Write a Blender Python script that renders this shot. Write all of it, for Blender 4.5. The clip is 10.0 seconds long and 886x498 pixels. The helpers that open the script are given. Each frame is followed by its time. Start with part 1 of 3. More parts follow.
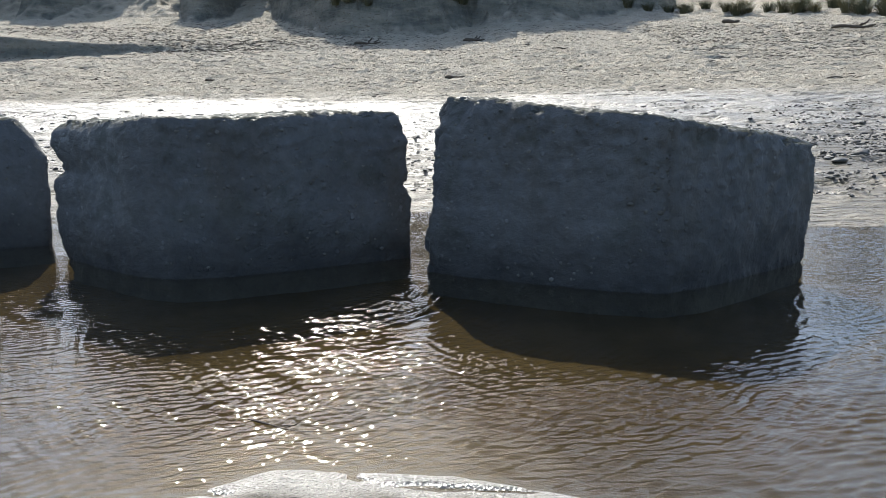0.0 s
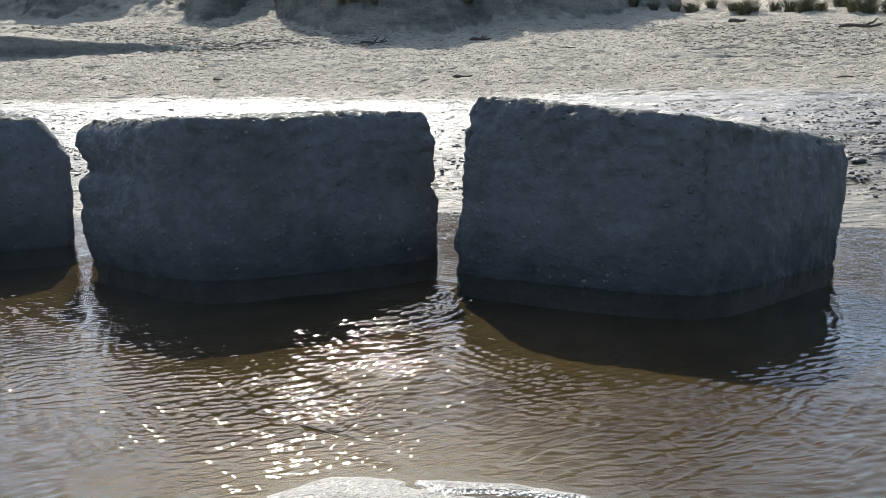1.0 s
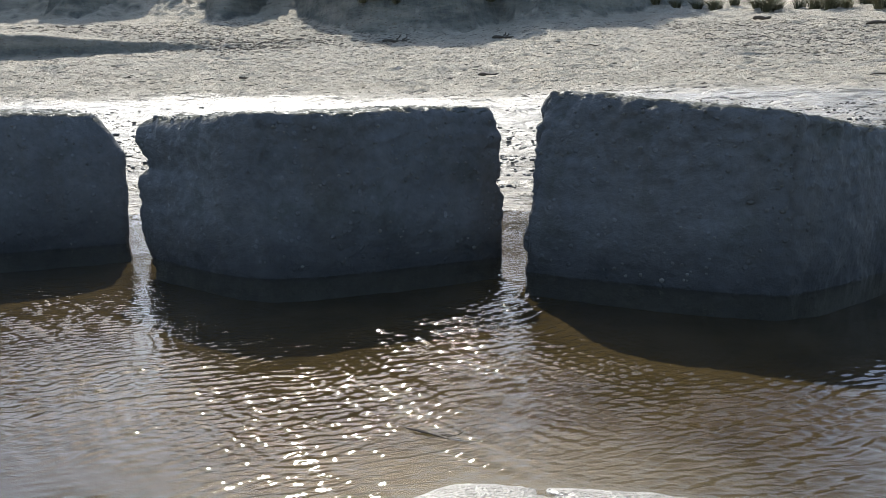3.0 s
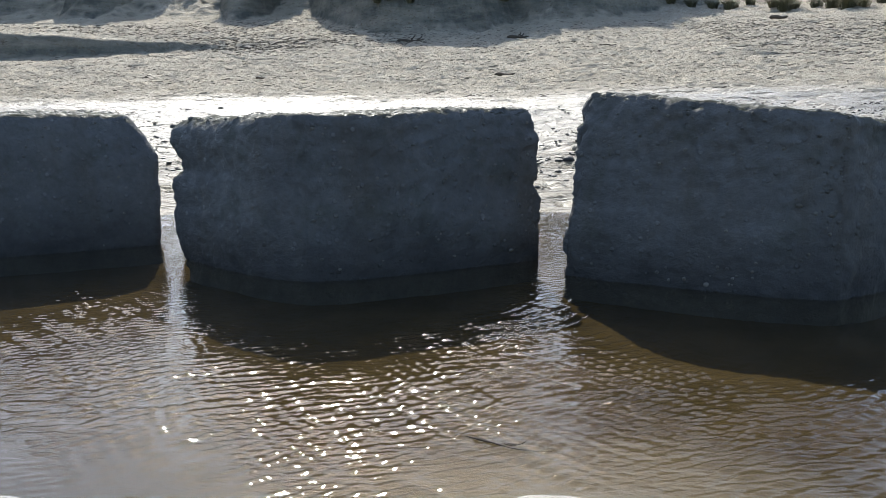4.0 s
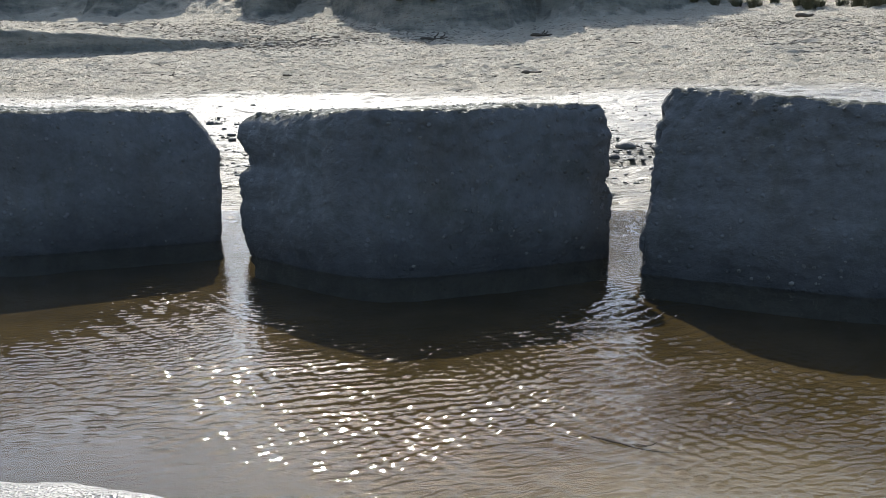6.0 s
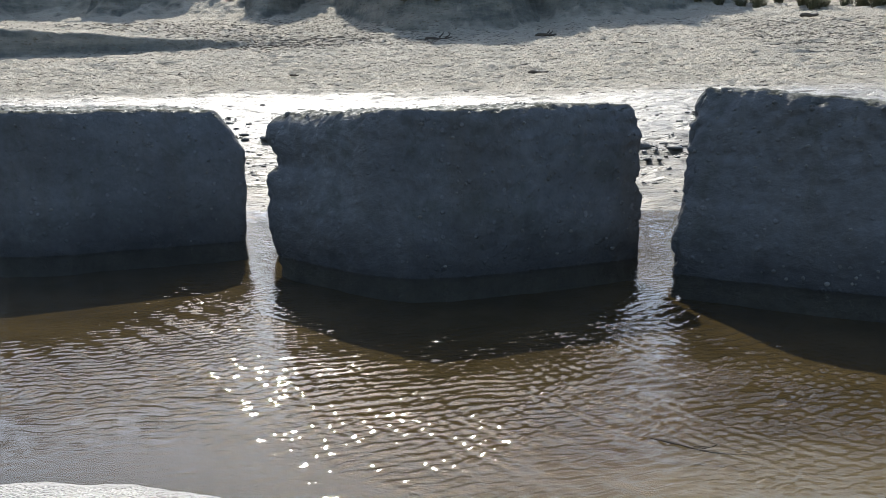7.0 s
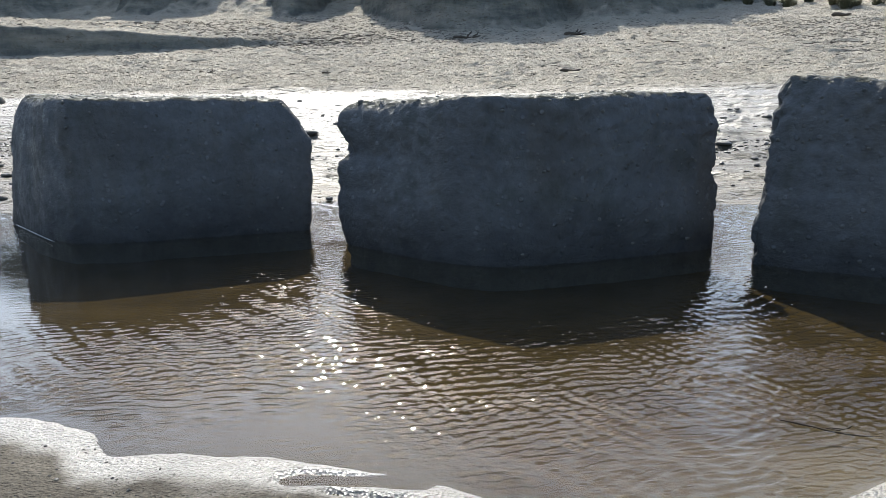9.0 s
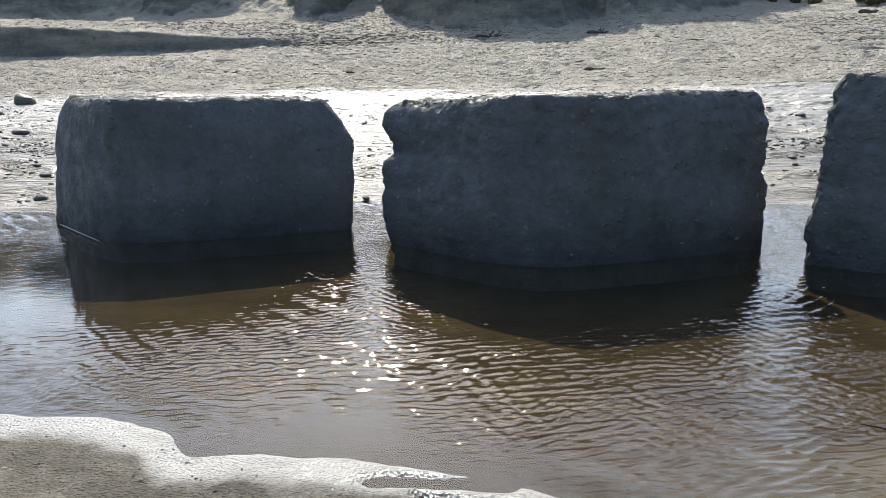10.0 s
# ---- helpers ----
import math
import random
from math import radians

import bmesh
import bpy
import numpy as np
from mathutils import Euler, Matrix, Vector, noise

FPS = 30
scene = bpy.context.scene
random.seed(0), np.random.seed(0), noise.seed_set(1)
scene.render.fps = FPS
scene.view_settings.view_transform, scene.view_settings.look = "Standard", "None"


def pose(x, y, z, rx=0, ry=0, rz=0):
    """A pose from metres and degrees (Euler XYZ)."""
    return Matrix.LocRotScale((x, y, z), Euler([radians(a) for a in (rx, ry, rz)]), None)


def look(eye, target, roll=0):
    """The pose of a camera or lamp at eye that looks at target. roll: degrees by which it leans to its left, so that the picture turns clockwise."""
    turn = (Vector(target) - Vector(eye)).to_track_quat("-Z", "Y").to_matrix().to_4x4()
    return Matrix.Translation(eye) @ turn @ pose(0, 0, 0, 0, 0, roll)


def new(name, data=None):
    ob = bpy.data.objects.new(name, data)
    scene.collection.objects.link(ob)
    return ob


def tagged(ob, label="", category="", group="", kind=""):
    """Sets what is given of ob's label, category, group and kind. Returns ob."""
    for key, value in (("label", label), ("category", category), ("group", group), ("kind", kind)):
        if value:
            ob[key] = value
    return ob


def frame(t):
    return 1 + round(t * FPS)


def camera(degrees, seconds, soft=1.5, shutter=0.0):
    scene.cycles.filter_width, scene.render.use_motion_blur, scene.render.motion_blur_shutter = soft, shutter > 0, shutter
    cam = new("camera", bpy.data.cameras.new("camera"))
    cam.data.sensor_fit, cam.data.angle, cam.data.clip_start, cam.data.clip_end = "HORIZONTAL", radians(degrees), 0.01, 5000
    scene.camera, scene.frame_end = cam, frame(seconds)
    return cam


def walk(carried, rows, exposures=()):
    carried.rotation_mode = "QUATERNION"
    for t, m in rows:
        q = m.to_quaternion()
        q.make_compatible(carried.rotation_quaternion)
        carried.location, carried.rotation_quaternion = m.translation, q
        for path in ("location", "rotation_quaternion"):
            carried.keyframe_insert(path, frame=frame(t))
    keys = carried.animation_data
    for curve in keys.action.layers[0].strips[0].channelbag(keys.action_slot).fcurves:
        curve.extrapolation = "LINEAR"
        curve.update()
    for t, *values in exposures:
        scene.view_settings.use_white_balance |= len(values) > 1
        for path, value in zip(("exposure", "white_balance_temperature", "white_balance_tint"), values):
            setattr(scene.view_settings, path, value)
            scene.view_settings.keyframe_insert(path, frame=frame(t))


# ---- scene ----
cam = camera(58.5, 10.0, soft=0.55)
PATH = [
    (0, (-0.06, 0.403, 0.86), (-0.089, 2.362, 0.457), -0.9),
    (0.5, (-0.123, 0.415, 0.865), (-0.153, 2.374, 0.461), -1.0),
    (1, (-0.189, 0.431, 0.866), (-0.223, 2.39, 0.461), -0.9),
    (1.5, (-0.249, 0.448, 0.861), (-0.292, 2.406, 0.457), -0.9),
    (2, (-0.321, 0.465, 0.855), (-0.373, 2.423, 0.45), -1.0),
    (2.5, (-0.381, 0.482, 0.846), (-0.441, 2.439, 0.44), -1.0),
    (4, (-0.574, 0.534, 0.858), (-0.668, 2.49, 0.451), -1.0),
    (4.5, (-0.631, 0.542, 0.857), (-0.743, 2.497, 0.45), -1.0),
    (5, (-0.702, 0.554, 0.851), (-0.825, 2.508, 0.444), -0.9),
    (5.5, (-0.774, 0.558, 0.846), (-0.901, 2.512, 0.437), -0.9),
    (7, (-0.989, 0.558, 0.849), (-1.117, 2.511, 0.439), -0.9),
    (7.5, (-1.048, 0.551, 0.843), (-1.182, 2.504, 0.433), -0.8),
    (8, (-1.116, 0.532, 0.826), (-1.256, 2.485, 0.417), -0.7),
    (8.5, (-1.181, 0.536, 0.81), (-1.334, 2.488, 0.401), -0.7),
    (9, (-1.251, 0.538, 0.795), (-1.424, 2.488, 0.387), -0.7),
    (9.5, (-1.318, 0.54, 0.794), (-1.509, 2.489, 0.387), -0.8),
    (10, (-1.387, 0.539, 0.797), (-1.604, 2.484, 0.388), -0.9),
]
walk(cam, [(t, look(eye, target, roll)) for t, eye, target, roll in PATH], exposures=((0, 1.25, 6550, 7.0), (10, 1.25, 6550, 7.0)))

# ---- light ----
SUN_AZ, SUN_EL = -12.0, 46.5          # degrees: azimuth from +y towards +x, height above the horizon
world = bpy.data.worlds.new("sky_world")
scene.world = world
world.use_nodes = True
wn = world.node_tree.nodes
sky = wn.new("ShaderNodeTexSky")
sky.sky_type = "NISHITA"
sky.sun_disc = False
sky.sun_elevation = radians(SUN_EL)
sky.sun_rotation = radians(SUN_AZ)
sky.air_density, sky.dust_density, sky.ozone_density = 1.0, 1.7, 1.0
wn["Background"].inputs["Strength"].default_value = 0.14
world.node_tree.links.new(sky.outputs[0], wn["Background"].inputs["Color"])

sun_dir = Vector((math.sin(radians(SUN_AZ)) * math.cos(radians(SUN_EL)),
                  math.cos(radians(SUN_AZ)) * math.cos(radians(SUN_EL)), math.sin(radians(SUN_EL))))
sun_data = bpy.data.lights.new("sun", "SUN")
sun_data.energy, sun_data.angle, sun_data.color = 4.1, radians(0.53), (1.0, 0.97, 0.92)
sun = new("sun", sun_data)
sun.matrix_world = look(sun_dir * 60, (0, 0, 0))


# ---- numeric helpers ----
def hash3(i, j, k, seed):
    n = (i * 374761393 + j * 668265263 + k * 2147483647 + seed * 1274126177) & 0xFFFFFFFF
    n = ((n ^ (n >> 13)) * 1274126177) & 0xFFFFFFFF
    n = ((n ^ (n >> 16)) * 2246822519) & 0xFFFFFFFF
    return ((n ^ (n >> 15)) & 0xFFFFFF) / float(0xFFFFFF) * 2 - 1


def vnoise(x, y, z=None, seed=0):
    """Smooth value noise in -1..1 on arrays."""
    x, y = np.asarray(x, float), np.asarray(y, float)
    z = np.zeros_like(x) if z is None else np.asarray(z, float)
    xi, yi, zi = np.floor(x).astype(np.int64), np.floor(y).astype(np.int64), np.floor(z).astype(np.int64)
    fx, fy, fz = x - xi, y - yi, z - zi
    fx, fy, fz = (f * f * f * (f * (f * 6 - 15) + 10) for f in (fx, fy, fz))
    out = 0
    for a in (0, 1):
        for b in (0, 1):
            for c in (0, 1):
                w = (fx if a else 1 - fx) * (fy if b else 1 - fy) * (fz if c else 1 - fz)
                out = out + w * hash3(xi + a, yi + b, zi + c, seed)
    return out


def fbm(x, y, z=None, octaves=4, seed=0, gain=0.5):
    out, amp, total, f = 0, 1.0, 0.0, 1.0
    for o in range(octaves):
        out = out + amp * vnoise(np.asarray(x) * f, np.asarray(y) * f, None if z is None else np.asarray(z) * f, seed + o * 17)
        total, amp, f = total + amp, amp * gain, f * 2.03
    return out / total


def smooth(a, b, v):
    t = np.clip((np.asarray(v, float) - a) / (b - a), 0, 1)
    return t * t * (3 - 2 * t)


def mesh_from(name, verts, faces, material, shade=True):
    me = bpy.data.meshes.new(name)
    verts, faces = np.asarray(verts, np.float32), np.asarray(faces, np.int32)
    n = faces.shape[1]
    me.vertices.add(len(verts))
    me.vertices.foreach_set("co", verts.ravel())
    me.loops.add(faces.size)
    me.loops.foreach_set("vertex_index", faces.ravel())
    me.polygons.add(len(faces))
    me.polygons.foreach_set("loop_start", np.arange(0, faces.size, n, dtype=np.int32))
    me.polygons.foreach_set("use_smooth", np.full(len(faces), shade))
    me.update(calc_edges=True)
    me.materials.append(material)
    return me


def sheet(name, xs, ys, height, material):
    X, Y = np.meshgrid(xs, ys)
    Z = height(X, Y)
    nx, ny = len(xs), len(ys)
    idx = np.arange(nx * ny).reshape(ny, nx)
    quads = np.stack([idx[:-1, :-1], idx[:-1, 1:], idx[1:, 1:], idx[1:, :-1]], -1).reshape(-1, 4)
    return mesh_from(name, np.stack([X, Y, Z], -1).reshape(-1, 3), quads, material)


def spread(parts):
    """Grid lines from (start, end, step) stretches."""
    out = []
    for a, b, s in parts:
        out.append(np.linspace(a, b, max(2, int(round((b - a) / s)) + 1)))
    return np.unique(np.round(np.concatenate(out), 5))


def part(name, data, parent, label=""):
    ob = new(name, data)
    ob.parent = parent
    if label:
        tagged(ob, label=label)
    return ob


# ---- materials ----
class Nodes:
    """Short-hand for building a node material."""

    def __init__(self, name):
        self.mat = bpy.data.materials.new(name)
        self.mat.use_nodes = True
        self.tree = self.mat.node_tree
        self.tree.nodes.clear()
        self.out = self.add("ShaderNodeOutputMaterial")

    def add(self, kind, **values):
        node = self.tree.nodes.new(kind)
        for key, value in values.items():
            node.inputs[key.replace("_", " ")].default_value = value
        return node

    def link(self, a, b):
        self.tree.links.new(a, b)

    def coords(self):
        return self.add("ShaderNodeNewGeometry").outputs["Position"]

    def local(self):
        return self.add("ShaderNodeTexCoord").outputs["Object"]

    def stretch(self, vec, scale):
        m = self.add("ShaderNodeMapping")
        m.inputs["Scale"].default_value = scale
        self.link(vec, m.inputs["Vector"])
        return m.outputs[0]

    def noise(self, vec, scale, detail=4.0, rough=0.55):
        n = self.add("ShaderNodeTexNoise", Scale=scale, Detail=detail, Roughness=rough)
        self.link(vec, n.inputs["Vector"])
        return n.outputs[0]

    def voronoi(self, vec, scale, feature="F1"):
        n = self.add("ShaderNodeTexVoronoi", Scale=scale)
        n.feature = feature
        self.link(vec, n.inputs["Vector"])
        return n

    def ramp(self, fac, *stops):
        n = self.add("ShaderNodeValToRGB")
        els = n.color_ramp.elements
        while len(els) < len(stops):
            els.new(0.5)
        for e, (pos, col) in zip(els, stops):
            e.position = pos
            e.color = (*col, 1) if isinstance(col, tuple) else (col, col, col, 1)
        self.link(fac, n.inputs[0])
        return n.outputs[0]

    def mix(self, fac, a, b, blend="MIX"):
        n = self.add("ShaderNodeMix")
        n.data_type, n.blend_type = "RGBA", blend
        for slot, value in ((0, fac), (6, a), (7, b)):
            sock = n.inputs[slot]
            if isinstance(value, (int, float)):
                sock.default_value = value if slot == 0 else (value, value, value, 1)
            elif isinstance(value, tuple):
                sock.default_value = (*value, 1)
            else:
                self.link(value, sock)
        return n.outputs[2]

    def maths(self, op, a, b=0.0, clamp=False):
        n = self.add("ShaderNodeMath")
        n.operation, n.use_clamp = op, clamp
        for sock, value in zip(n.inputs, (a, b)):
            if isinstance(value, (int, float)):
                sock.default_value = value
            else:
                self.link(value, sock)
        return n.outputs[0]

    def split(self, vec):
        n = self.add("ShaderNodeSeparateXYZ")
        self.link(vec, n.inputs[0])
        return n.outputs

    def bump(self, height, distance, strength=1.0, normal=None):
        n = self.add("ShaderNodeBump", Strength=strength, Distance=distance)
        self.link(height, n.inputs["Height"])
        if normal is not None:
            self.link(normal, n.inputs["Normal"])
        return n.outputs[0]

    def surface(self, color, rough, normal=None, spec=0.5, **extra):
        b = self.add("ShaderNodeBsdfPrincipled")
        for key, value in (("Base Color", color), ("Roughness", rough), ("Specular IOR Level", spec)):
            if isinstance(value, tuple):
                b.inputs[key].default_value = (*value, 1)
            elif isinstance(value, (int, float)):
                b.inputs[key].default_value = value
            else:
                self.link(value, b.inputs[key])
        if normal is not None:
            self.link(normal, b.inputs["Normal"])
        self.link(b.outputs[0], self.out.inputs["Surface"])
        return self.mat


def make_sand():
    n = Nodes("beach_sand")
    p = n.coords()
    x, y, z = n.split(p)
    edge = n.maths("MULTIPLY", n.maths("SUBTRACT", n.noise(p, 0.35, 3.0), 0.5), 3.0)
    edge2 = n.maths("MULTIPLY", n.maths("SUBTRACT", n.noise(p, 2.5, 3.0), 0.5), 1.2)
    yy = n.maths("ADD", n.maths("ADD", y, edge), edge2)
    far_dry = n.ramp(n.maths("MULTIPLY", n.maths("SUBTRACT", yy, 13.3), 0.45, True), (0.0, 0.0), (1.0, 1.0))
    near_dry = n.ramp(n.maths("MULTIPLY", n.maths("ADD", n.maths("SUBTRACT", z, 0.011), n.maths("MULTIPLY", n.maths("SUBTRACT", n.noise(p, 6.0, 5.0), 0.5), 0.015)), 90.0, True), (0.0, 0.0), (1.0, 1.0))
    near = n.maths("LESS_THAN", y, 3.0)
    dry = n.maths("MAXIMUM", far_dry, n.maths("MULTIPLY", near_dry, near))
    under = n.maths("LESS_THAN", z, 0.0)
    # Shade of the steep dune faces put into the colour, with dull plant cover.
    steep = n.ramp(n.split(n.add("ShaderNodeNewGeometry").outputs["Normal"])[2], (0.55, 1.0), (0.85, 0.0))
    patchy = n.ramp(n.noise(n.stretch(p, (0.5, 0.5, 2.2)), 1.1, 5.0, 0.65), (0.3, 0.35), (0.6, 1.0))
    steep_shade = n.maths("MULTIPLY", n.maths("MULTIPLY", steep, patchy), n.maths("GREATER_THAN", y, 21.0))
    grain = n.noise(p, 160.0, 3.0, 0.7)
    blot = n.noise(p, 1.3, 5.0, 0.6)
    dry_col = n.mix(n.ramp(blot, (0.3, 0.0), (0.7, 1.0)), (0.345, 0.310, 0.252), (0.44, 0.40, 0.335))
    wet_col = n.mix(n.ramp(blot, (0.35, 0.0), (0.65, 1.0)), (0.055, 0.048, 0.035), (0.10, 0.087, 0.064))
    bed_col = n.mix(n.ramp(n.noise(p, 3.0, 5.0, 0.65), (0.35, 0.0), (0.65, 1.0)), (0.026, 0.021, 0.0118), (0.043, 0.0345, 0.0195))
    dry_col = n.mix(near, dry_col, n.mix(n.ramp(n.noise(p, 14.0, 5.0, 0.7), (0.38, 0.0), (0.62, 1.0)), n.mix(n.ramp(n.noise(p, 0.9, 4.0, 0.6), (0.4, 0.0), (0.6, 1.0)), (0.034, 0.030, 0.025), (0.058, 0.051, 0.041)), n.mix(n.ramp(n.noise(p, 0.7, 4.0, 0.6), (0.4, 0.0), (0.6, 1.0)), (0.080, 0.072, 0.060), (0.120, 0.108, 0.088))))
    dry_col = n.mix(n.maths("MULTIPLY", steep_shade, 0.9), dry_col, n.mix(n.ramp(n.noise(n.stretch(p, (1, 1, 0.4)), 3.5, 5.0, 0.7), (0.4, 0.0), (0.65, 1.0)), (0.066, 0.076, 0.074), (0.135, 0.14, 0.13)))
    col = n.mix(dry, wet_col, dry_col)
    band = n.ramp(n.maths("MULTIPLY", n.maths("SUBTRACT", yy, 5.6), 0.4, True), (0.35, 1.0), (0.8, 0.0))
    band = n.maths("MULTIPLY", band, n.maths("GREATER_THAN", y, 5.0))
    col = n.mix(band, col, n.mix(n.ramp(n.noise(n.stretch(p, (0.6, 2.0, 1)), 5.0, 6.0, 0.7), (0.38, 0.0), (0.6, 1.0)), (0.05, 0.043, 0.031), (0.165, 0.14, 0.098)))
    shoal = n.ramp(n.maths("MULTIPLY", n.maths("ADD", z, 0.06), 16.0, True), (0.0, 0.0), (0.9, 1.0))
    bed_col = n.mix(n.maths("MULTIPLY", shoal, near), bed_col, n.mix(n.ramp(n.maths("MULTIPLY", n.maths("ADD", n.maths("ADD", x, n.maths("MULTIPLY", edge2, 0.5)), 1.25), 0.62, True), (0.0, 0.0), (0.4, 1.0), (0.65, 0.9), (0.95, 0.25)), (0.024, 0.0205, 0.015), (0.098, 0.090, 0.076)))
    col = n.mix(under, col, bed_col)
    # Dark dashes in the dry sand: debris plus painted shadows of small relief.
    litter = n.ramp(n.noise(n.stretch(p, (0.6, 1.6, 1)), 9.0, 6.0, 0.75), (0.57, 0.0), (0.64, 1.0))
    col = n.mix(n.maths("MULTIPLY", n.maths("MULTIPLY", litter, far_dry), 0.7), col, (0.11, 0.085, 0.06))
    col = n.mix(n.maths("MULTIPLY", n.maths("ADD", n.maths("MULTIPLY", near, 0.4), 0.35), n.maths("SUBTRACT", 1.0, n.maths("MULTIPLY", under, 0.85))), col, n.ramp(grain, (0.3, (0.55, 0.52, 0.5)), (0.7, (1.35, 1.35, 1.3))), "MULTIPLY")
    rough = n.mix(dry, n.mix(n.ramp(n.noise(p, 5.0, 4.0), (0.4, 0.0), (0.6, 1.0)), 0.36, 0.50), 0.92)
    fine = n.bump(n.maths("MULTIPLY", n.noise(p, 190.0, 2.0, 0.6), n.maths("SUBTRACT", 1.0, n.maths("MULTIPLY", under, 0.9))), 0.0065, 1.0)
    fine = n.bump(n.maths("MULTIPLY", n.voronoi(p, 120.0).outputs["Distance"], n.maths("MULTIPLY", near, n.maths("SUBTRACT", 1.0, under))), 0.006, 0.9, fine)
    mid = n.bump(n.noise(n.stretch(p, (1, 1.5, 1)), 24.0, 4.0, 0.6), 0.011, 0.8, fine)
    beach = n.maths("MULTIPLY", n.maths("GREATER_THAN", y, 4.9), n.maths("GREATER_THAN", z, 0.004))
    ribs = n.bump(n.maths("MULTIPLY", n.noise(n.stretch(p, (0.6, 2.0, 1)), 5.0, 5.0, 0.65), beach), 0.14, 1.0, mid)
    big = n.bump(n.maths("MULTIPLY", n.noise(n.stretch(p, (0.45, 2.0, 1)), 9.0, 6.0, 0.7), far_dry), 0.12, 1.0, ribs)
    low = n.ramp(n.maths("MULTIPLY", n.maths("SUBTRACT", yy, 5.6), 0.4, True), (0.35, 1.0), (0.8, 0.0))
    low = n.maths("MULTIPLY", low, n.maths("GREATER_THAN", y, 5.0))
    rough = n.mix(low, rough, 0.40)
    rough = n.mix(n.maths("MULTIPLY", near, n.maths("SUBTRACT", 1.0, near_dry)), rough, n.ramp(n.noise(p, 60.0, 3.0), (0.35, 0.34), (0.65, 0.43)))
    rough = n.mix(under, rough, 1.0)
    mat = n.surface(col, rough, big, n.mix(under, n.mix(dry, n.mix(near, n.mix(low, n.mix(n.ramp(n.maths("MULTIPLY", n.maths("SUBTRACT", yy, 8.3), 0.5, True), (0.0, 0.0), (1.0, 1.0)), n.ramp(n.noise(n.stretch(p, (0.35, 2.4, 1)), 4.0, 5.0, 0.7), (0.38, 0.14), (0.62, 0.62)), 0.85), 0.42), 1.0), 0.15), 0.0))
    film = n.maths("MULTIPLY", n.maths("MULTIPLY", near, n.maths("SUBTRACT", 1.0, near_dry)), n.maths("SUBTRACT", 1.0, under))
    shader = next(node for node in n.tree.nodes if node.type == "BSDF_PRINCIPLED")
    n.link(film, shader.inputs["Coat Weight"])
    shader.inputs["Coat Roughness"].default_value = 0.36
    n.link(fine, shader.inputs["Coat Normal"])
    return mat


CALM = ((-3.4, 3.45, 1.2, 0.85, 0.93), (0.4, 3.12, 0.7, 0.4, 0.8), (-2.0, 2.27, 0.4, 0.25, 0.5))   # still water in the lee of the blocks and by the sand


def make_water():
    n = Nodes("shallow_water")
    p = n.coords()
    x, y, z = n.split(p)
    strength = n.ramp(n.maths("MULTIPLY", n.maths("SUBTRACT", y, 2.0), 0.4, True), (0.0, 0.5), (0.2, 1.0), (0.7, 1.3), (1.0, 1.6))
    gust = n.ramp(n.noise(p, 2.2, 3.0), (0.35, 0.3), (0.65, 1.0))
    warp = n.add("ShaderNodeTexNoise", Scale=5.0, Detail=2.0)
    n.link(p, warp.inputs["Vector"])
    bent = n.add("ShaderNodeVectorMath")
    bent.operation = "MULTIPLY_ADD"
    n.link(warp.outputs["Color"], bent.inputs[0])
    bent.inputs[1].default_value = (0.07, 0.07, 0.0)
    n.link(p, bent.inputs[2])
    turned = n.add("ShaderNodeMapping")
    turned.inputs["Rotation"].default_value = (0, 0, radians(-16))
    turned.inputs["Scale"].default_value = (0.48, 1.0, 1.0)
    n.link(bent.outputs[0], turned.inputs["Vector"])
    crests = n.noise(turned.outputs[0], 52.0, 2.0, 0.5)
    other = n.add("ShaderNodeMapping")
    other.inputs["Rotation"].default_value = (0, 0, radians(24))
    other.inputs["Scale"].default_value = (0.55, 1.0, 1.0)
    n.link(bent.outputs[0], other.inputs["Vector"])
    cross = n.noise(other.outputs[0], 70.0, 2.0, 0.5)
    for cx, cy, rx_, ry_, deep in CALM:
        dx = n.maths("MULTIPLY", n.maths("SUBTRACT", x, cx), 1 / rx_)
        dy = n.maths("MULTIPLY", n.maths("SUBTRACT", y, cy), 1 / ry_)
        far = n.maths("ADD", n.maths("MULTIPLY", dx, dx), n.maths("MULTIPLY", dy, dy))
        gust = n.maths("MULTIPLY", gust, n.ramp(n.maths("MULTIPLY", far, 0.4, True), (0.1, 1 - deep), (0.8, 1.0)))
    height = n.maths("MULTIPLY", n.maths("MULTIPLY", n.maths("ADD", crests, n.maths("MULTIPLY", cross, 0.35)), gust), strength)
    fine = n.bump(height, 0.0024, 1.0)
    gloss = n.add("ShaderNodeBsdfAnisotropic", Roughness=0.10)
    gloss.distribution = "BECKMANN"
    gloss.inputs["Color"].default_value = (1, 1, 1, 1)
    n.link(fine, gloss.inputs["Normal"])
    clear = n.add("ShaderNodeBsdfTransparent")
    clear.inputs["Color"].default_value = (0.86, 0.80, 0.66, 1)
    facing = n.add("ShaderNodeLayerWeight", Blend=0.5)
    n.link(fine, facing.inputs["Normal"])
    reflect = n.maths("ADD", n.maths("MULTIPLY", n.maths("POWER", facing.outputs["Facing"], 5.0), 0.98), 0.02)
    mix = n.add("ShaderNodeMixShader")
    n.link(reflect, mix.inputs[0])
    n.link(clear.outputs[0], mix.inputs[1])
    n.link(gloss.outputs[0], mix.inputs[2])
    n.link(mix.outputs[0], n.out.inputs["Surface"])
    return n.mat


